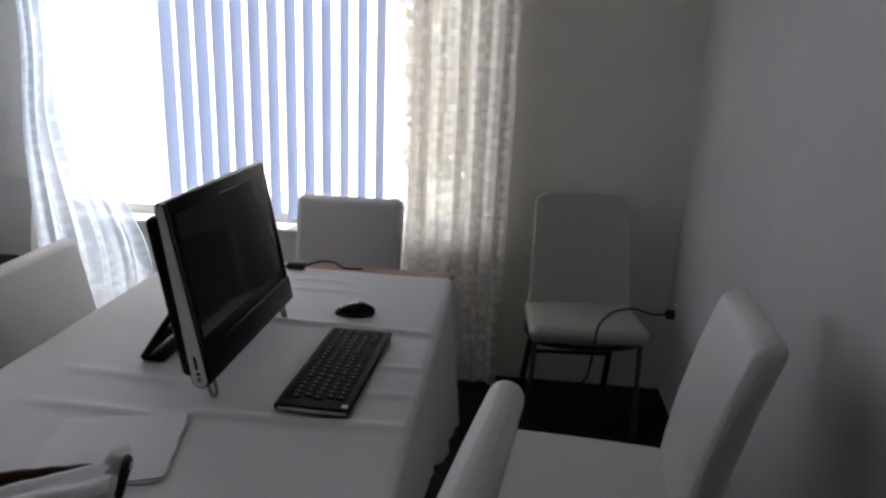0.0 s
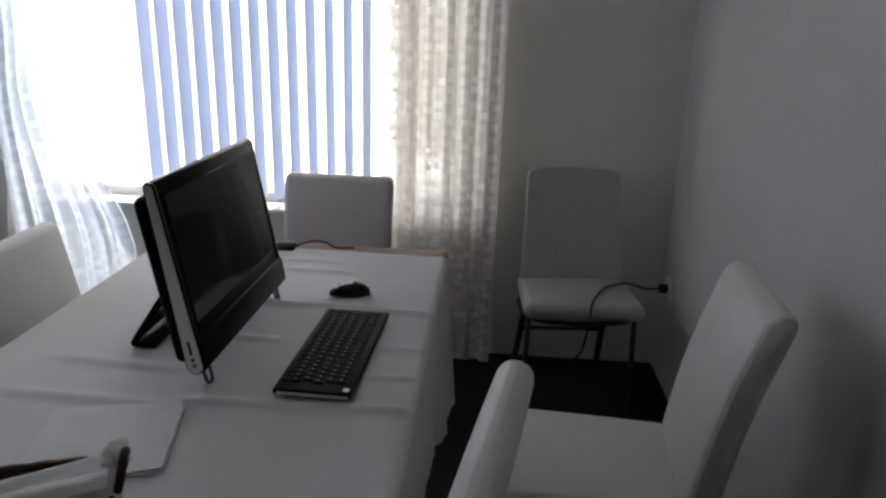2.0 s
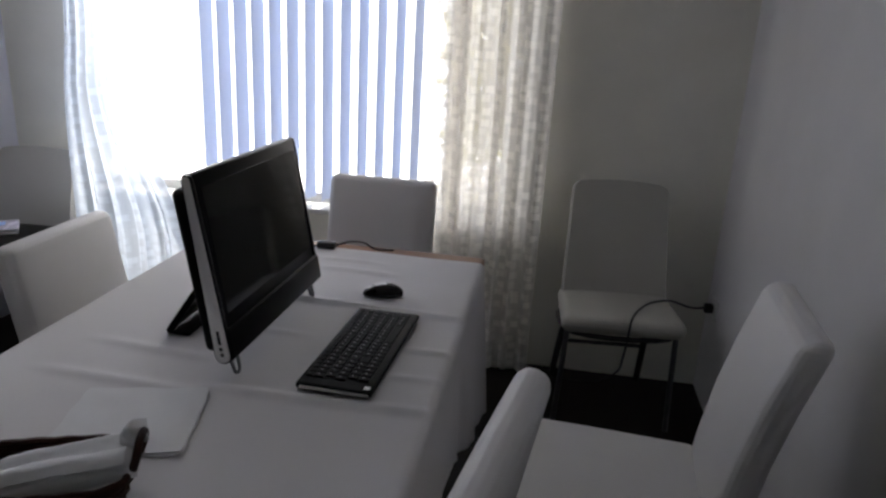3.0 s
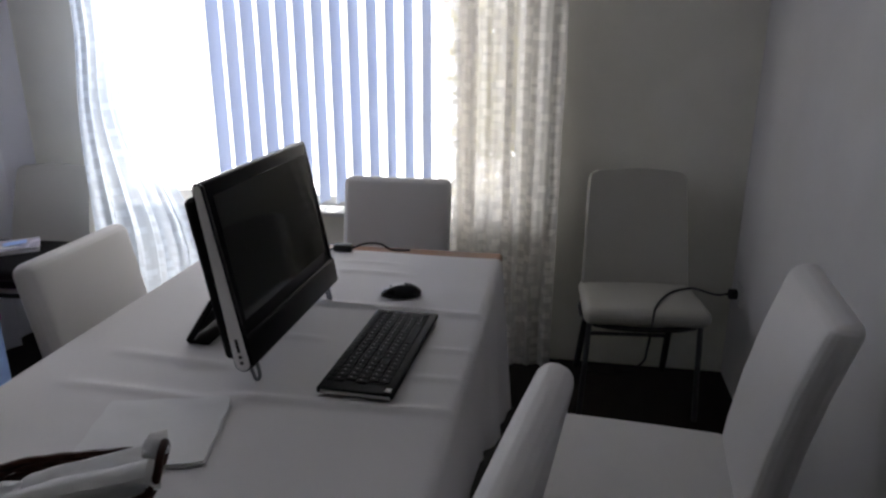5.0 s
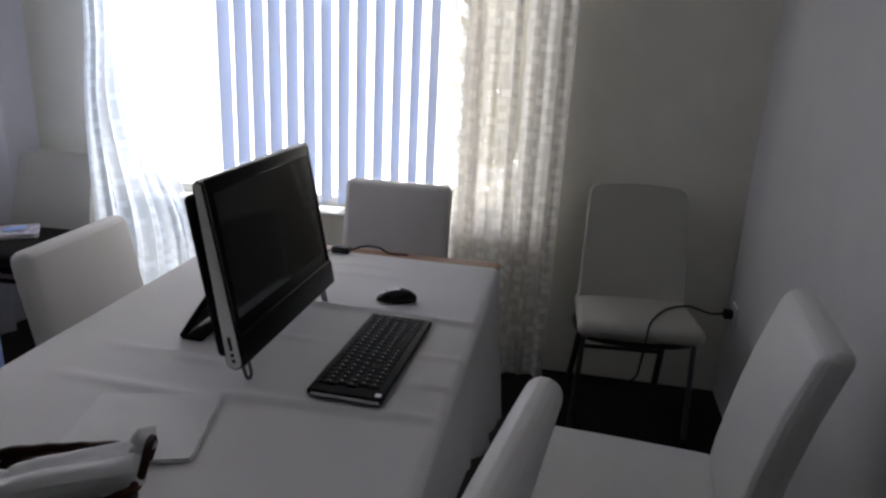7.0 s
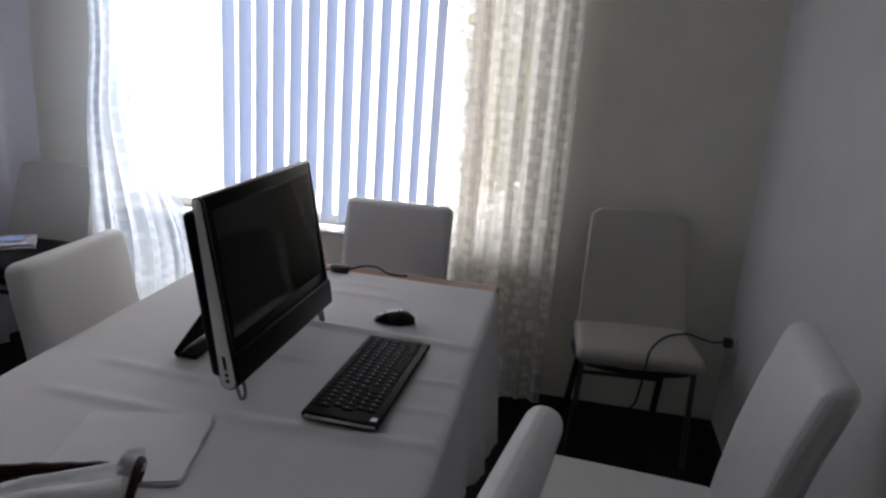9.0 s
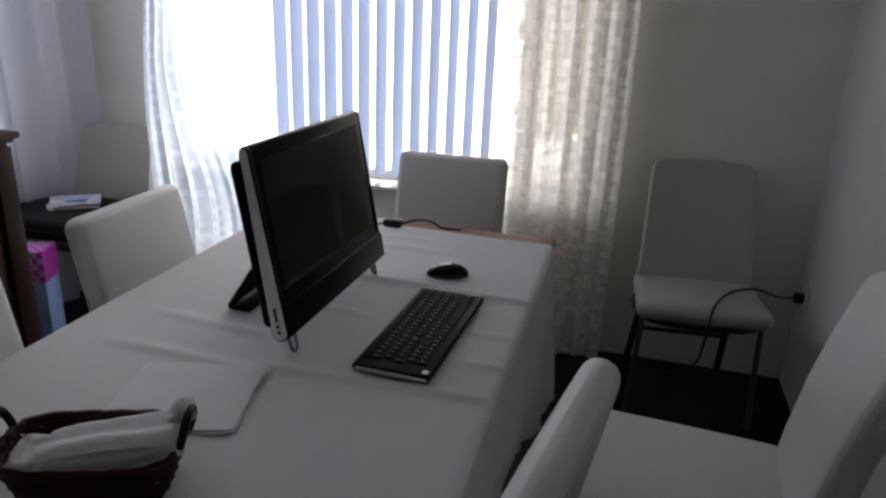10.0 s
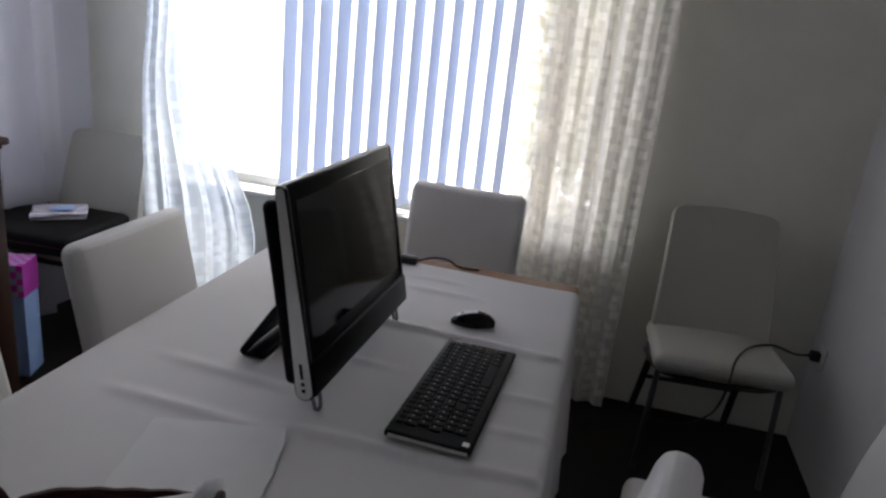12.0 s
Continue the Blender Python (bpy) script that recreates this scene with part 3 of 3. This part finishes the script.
part("speaker_bar", block(0.001, 0.004, 0.040, 0.012, PW + 0.004, 0.066, 0.005, 3, m=LEAN), BEZEL, pc)
part("speaker_grille", block(0.0062, 0, 0.026, 0.0015, PW - 0.06, 0.022, 0.0006, 1, m=LEAN), MATBLACK, pc)
part("rear_housing", block(-0.045, 0, 0.195, 0.036, PW - 0.03, PH - 0.05, 0.014, 4, m=LEAN), MATBLACK, pc)


def capsule(y, thick, r0, r1, top):
    """An upright strip with round ends, narrowing upwards, lying across y and leaning with the screen."""
    b = bmesh.new()
    x = -0.0145
    ring = [(x + r0 * math.cos(a), 0.0195 + r0 * math.sin(a)) for a in (math.pi * (1 + k / 12) for k in range(13))]
    ring += [(x + 0.003 + r1 * math.cos(a), top - 0.0115 + r1 * math.sin(a)) for a in (math.pi * k / 10 for k in range(11))]
    face = b.faces.new([b.verts.new((px_, y - thick / 2, pz_)) for px_, pz_ in ring])
    out = bmesh.ops.extrude_face_region(b, geom=[face])
    bmesh.ops.translate(b, vec=(0, thick, 0), verts=[g for g in out["geom"] if isinstance(g, bmesh.types.BMVert)])
    bmesh.ops.recalc_face_normals(b, faces=b.faces[:])
    rims = [e for e in b.edges if abs(e.verts[0].co.y - e.verts[1].co.y) < 1e-6]
    bmesh.ops.bevel(b, geom=rims, offset=0.0028, segments=3, profile=0.5, affect="EDGES")
    b.transform(LEAN)
    return b


for sy in (-1, 1):
    part("edge_surround", capsule(sy * (PW / 2 - 0.006), 0.012, 0.0195, 0.0115, PH), GLOSSBLACK, pc)
    trim = part("side_trim", capsule(sy * (PW / 2 - 0.003), 0.010, 0.0162, 0.0082, PH), SILVER, pc, "silver plastic side strip narrowing upwards")
    if sy < 0:
        part("drive_slot", block(-0.014, sy * (PW / 2 + 0.0022), 0.060, 0.006, 0.0016, 0.030, 0, m=LEAN), GLOSSBLACK, trim)
        for z in (0.035, 0.022):
            part("port", block(-0.014, sy * (PW / 2 + 0.0022), z, 0.007, 0.0016, 0.007, 0, m=LEAN), GLOSSBLACK, trim)
        part("side_button", block(-0.014, sy * (PW / 2 + 0.0024), 0.125, 0.006, 0.002, 0.018, 0.0008, m=LEAN), STICKER, trim)
    part("foot", tube([(-0.012, sy * 0.222, 0.060), (-0.004, sy * 0.222, 0.026), (-0.003, sy * 0.224, 0.009), (-0.010, sy * 0.228, 0.006), (-0.022, sy * 0.230, 0.048)], 0.0038, 10), LEGSTEEL, pc, "bent steel wire foot")
# folding strut behind: two arms, a web between them and a flat foot
ARM = pose(-0.172, 0, 0.115, 0, 34, 0)
stand = part("stand", block(0, 0, -0.086, 0.008, 0.17, 0.058, 0.003, 2, m=ARM), MATBLACK, pc, "black folding rear stand")
part("cross_bar", block(0, 0, -0.004, 0.010, 0.17, 0.010, 0.003, 2, m=ARM), MATBLACK, stand)
part("stand_foot", block(-0.219, 0, 0.009, 0.056, 0.19, 0.012, 0.005, 2), MATBLACK, stand)
for sy in (-1, 1):
    part("arm", block(0, sy * 0.088, 0, 0.016, 0.012, 0.262, 0.004, 2, m=ARM), MATBLACK, stand)
    part("arm_edge", block(-0.0085, sy * 0.088, 0, 0.002, 0.010, 0.245, 0.0008, 1, m=ARM), SILVER, stand)

kb = thing("keyboard", "slim black wireless keyboard with low keys", "keyboard", pose(0.284, 2.262, TZ + 0.012, 0, 0, -2.2))
b = block(-0.002, 0, 0.009, 0.162, 0.426, 0.014, 0.005, 3)
part("base", b, MATBLACK, kb)
part("edge_strip", block(0, -0.2136, 0.008, 0.148, 0.002, 0.006, 0.0008, 1), SILVER, kb, "thin silver end strip")
part("sticker", block(0.066, -0.196, 0.0165, 0.012, 0.012, 0.001), STICKER, kb, "small white square sticker")
key_meshes = {}
ROW = (("f", 0.0135),) + (("n", 0.0212),) * 4 + (("s", 0.0212),)
kx = -0.072
for r, (kind_, depth_) in enumerate(ROW):
    yy, col = 0.195, 0
    while yy > -0.180:
        wide = 0.0165
        if kind_ == "s" and 4 <= col < 5:
            wide = 0.102
        elif kind_ == "n" and col in (0, 13) and r > 1:
            wide = 0.022 + 0.004 * (r - 2)
        if yy - wide < -0.188:
            break
        key = (round(wide, 4), depth_)
        if key not in key_meshes:
            ob = part("key", block(0, 0, 0, depth_, wide, 0.004, 0.0012, 1), KEYCAP, kb)
            key_meshes[key] = ob.data
        else:
            ob = new("key", key_meshes[key])
            ob.parent = kb
        ob.location = (kx + depth_ / 2, yy - wide / 2, 0.0175)
        if wide < 0.03 and depth_ > 0.015:
            pk = "print"
            if pk not in key_meshes:
                pr = part("legend", block(0, 0, 0, 0.0045, 0.003, 0.0004), KEYPRINT, ob, smooth=False)
                key_meshes[pk] = pr.data
            else:
                pr = new("legend", key_meshes[pk])
                pr.parent = ob
            pr.location = (-0.0025, 0.003, 0.0021)
        yy -= wide + 0.0024
        col += 1
    kx += depth_ + 0.0026

mouse = thing("computer_mouse", "black wireless mouse with a silver top strip", "mouse", pose(0.238, 2.622, TZ + 0.010, 0, 0, 192))


def mouse_shell(u, v):
    a = math.pi * u
    x = -0.056 + 0.112 * v
    prof = max(0.0, math.sin(math.pi * min(1, max(0, 0.04 + 0.93 * v)))) ** 0.55
    return Vector((x, math.cos(a) * 0.031 * prof, 0.001 + 0.036 * prof * math.sin(a) ** 0.8 * (1.12 - 0.35 * v)))


part("shell", surface(mouse_shell, 20, 24, 0.0015), GLOSSBLACK, mouse)
part("top_strip", surface(lambda u, v: mouse_shell(0.40 + 0.17 * u, 0.42 + 0.46 * v) + Vector((0, 0, 0.0012)), 6, 10, 0.001), SILVER, mouse, "silver strip")
bb = bmesh.new()
bmesh.ops.create_cone(bb, cap_ends=True, segments=18, radius1=0.007, radius2=0.007, depth=0.006, matrix=pose(0.026, 0, 0.0225, 90, 0, 0))
part("wheel", bb, MATBLACK, mouse)

lead = thing("power_lead", "black power lead lying over the table's edge", "cable")
part("plug", block(-0.045, 2.985, TZ + 0.020, 0.062, 0.030, 0.024, 0.006, 3), CABLE, lead)
part("cord", tube([(-0.015, 2.985, TZ + 0.02), (0.03, 2.995, TZ + 0.035), (0.075, 3.015, TZ + 0.03), (0.11, 3.035, TZ + 0.006), (0.17, 3.045, TZ + 0.005)], 0.0035, 8), CABLE, lead)
part("cord", tube([(-0.07, 2.985, TZ + 0.018), (-0.10, 2.93, TZ + 0.012), (-0.09, 2.75, TZ + 0.012), (-0.06, 2.55, TZ + 0.02), (-0.03, 2.48, TZ + 0.09)], 0.0035, 8), CABLE, lead)

# ---- near end of the table ----
napkin = thing("folded_napkin", "folded square white napkin lying on the tablecloth", "napkin", pose(-0.055, 1.868, TZ + 0.008, 0, 0, 13.5))
for k in range(2):
    def fold(u, v, k=k):
        x = (u - 0.5) * (0.240 - 0.003 * k) * (1 - 0.035 * abs(2 * v - 1) ** 10)
        y = (v - 0.5) * (0.228 - 0.004 * k) * (1 - 0.04 * abs(2 * u - 1) ** 10)
        edge = min(u, 1 - u, v, 1 - v)
        return Vector((x + 0.0015 * math.sin(17 * v + k), y + 0.002 * math.sin(13 * u + 2 * k),
                       0.0035 + 0.0038 * k + 0.0025 * noise.noise(Vector((x * 14, y * 14, k))) * min(1, edge * 8) + 0.004 * (u * v) ** 4 * k))
    part("layer", surface(fold, 24, 24, 0.0022), PAPER, napkin)

bas = thing("bread_basket", "small dark wicker basket with looped handles", "basket", pose(-0.031, 1.617, TZ + 0.008, 0, 0, 20))
BL, BW, BH = 0.125, 0.075, 0.075


def basket_ring(a, k):
    """Rounded oblong outline, wider towards the rim."""
    f = 0.80 + 0.20 * k
    c, s = math.cos(a), math.sin(a)
    q = (abs(c) ** 4 + abs(s) ** 4) ** -0.25
    return BL * f * q * c, BW * f * q * s


N = 72
for k in range(9):
    z = 0.005 + k * 0.0084
    pts = []
    for i in range(N):
        a = 2 * math.pi * i / N
        x, y = basket_ring(a, k / 8)
        w = 1 + 0.018 * math.sin(18 * a + math.pi * k)
        pts.append((x * w, y * w, z + 0.008 * (k / 8) * abs(math.cos(a)) ** 6))
    part("woven_strand", tube(pts, 0.0048 if k < 8 else 0.0065, 6, closed=True, smooth=1), WICKER, bas)
b = block(0, 0, 0.004, 2 * BL * 0.74, 2 * BW * 0.74, 0.006, 0.002)
part("bottom", b, WICKER, bas)
for sx in (-1, 1):
    pts = [(sx * BL * 1.0, -0.030, 0.072), (sx * BL * 1.07, -0.030, 0.098), (sx * BL * 1.10, -0.014, 0.119), (sx * BL * 1.10, 0.014, 0.119), (sx * BL * 1.07, 0.030, 0.098), (sx * BL * 1.0, 0.030, 0.072)]
    part("handle", tube(pts, 0.0065, 8), WICKER, bas, "looped wicker handle")


def crumple(name, label, w, d, h, m, seed, square=4, rough=1.0):
    off = Vector((seed * 3.1, seed * 1.7, 0))

    def f(u, v):
        x, y = (u - 0.5) * w, (v - 0.5) * d
        q = (1 - (2 * u - 1) ** square) * (1 - (2 * v - 1) ** square)
        z = h * q * (0.75 + 0.5 * rough * noise.noise(Vector((x * 16, y * 16, 0)) + off)) + 0.007 * rough * abs(noise.noise(Vector((x * 34, y * 34, 2)) + off)) + 0.003 * rough * noise.noise(Vector((x * 90, y * 90, 5)) + off)
        return Vector((x, y, z))

    ob = part(name, surface(f, 40, 30, 0.0015), PAPER)
    ob.matrix_world = m
    return tagged(ob, label, "napkin")


crumple("paper_napkin", "crumpled white paper napkins heaped in the basket", 0.208, 0.125, 0.030, pose(-0.032, 1.618, TZ + 0.050, 3, -2, 20), 1)
crumple("paper_napkin", "crumpled white paper napkin filling the basket's end", 0.085, 0.09, 0.030, pose(-0.105, 1.590, TZ + 0.058, 0, 4, 20), 7)
packet = crumple("tissue_packet", "flat white tissue packet lying across the basket", 0.215, 0.092, 0.026, pose(-0.005, 1.625, TZ + 0.076, 12, -9, 23), 2, square=10, rough=0.25)
packet["category"] = "packet"
b = surface(lambda u, v: Vector(((u - 0.5) * 0.19, -0.020 + (v - 0.5) * 0.036 + 0.004 * math.sin(5 * u), 0.026 + 0.006 * math.sin(3.1 * v) + 0.002 * noise.noise(Vector((u * 9, v * 3, 4))))), 24, 8, 0.001)
part("flap", b, PAPER, packet, "loose paper flap")
crumple("tissue_packet", "torn white wrapper sticking out of the basket", 0.05, 0.05, 0.02, pose(0.072, 1.685, TZ + 0.108, 20, -35, 24), 3)["category"] = "packet"

pouch = crumple("cloth_pouch", "dark navy cloth pouch on the tablecloth", 0.13, 0.11, 0.085, pose(-0.432, 1.685, TZ + 0.006, 0, 0, 25), 5)
pouch["category"] = "pouch"
pouch.data.materials[0] = NAVY
bag = crumple("plastic_bag", "crinkled clear plastic bag beside the pouch", 0.15, 0.10, 0.03, pose(-0.33, 1.56, TZ + 0.006, 0, 0, 60), 8)
bag["category"] = "bag"
bag.data.materials[0] = CLEAR

# ---- wall socket and cable ----
sock = thing("wall_socket", "white wall socket with a black plug in it", "socket", pose(1.40, 3.690, 0.423))
part("plate", block(-0.005, 0, 0, 0.009, 0.085, 0.085, 0.003), TRIM, sock)
part("plug", block(-0.028, 0, 0, 0.036, 0.036, 0.036, 0.006, 2), CABLE, sock, "black plug")
lead = part("extension_cable", tube([(1.354, 3.690, 0.423), (1.30, 3.665, 0.425), (1.215, 3.59, 0.470), (1.173, 3.553, 0.486), (1.104, 3.500, 0.487), (1.052, 3.407, 0.487), (1.022, 3.325, 0.482), (1.012, 3.280, 0.462), (1.008, 3.276, 0.41), (1.012, 3.36, 0.30), (1.03, 3.58, 0.14), (0.98, 3.70, 0.03), (0.90, 3.72, 0.006), (0.76, 3.72, 0.006)], 0.0042, 8), CABLE)
tagged(lead, "thin dark cable running over the chair's seat", "cable")
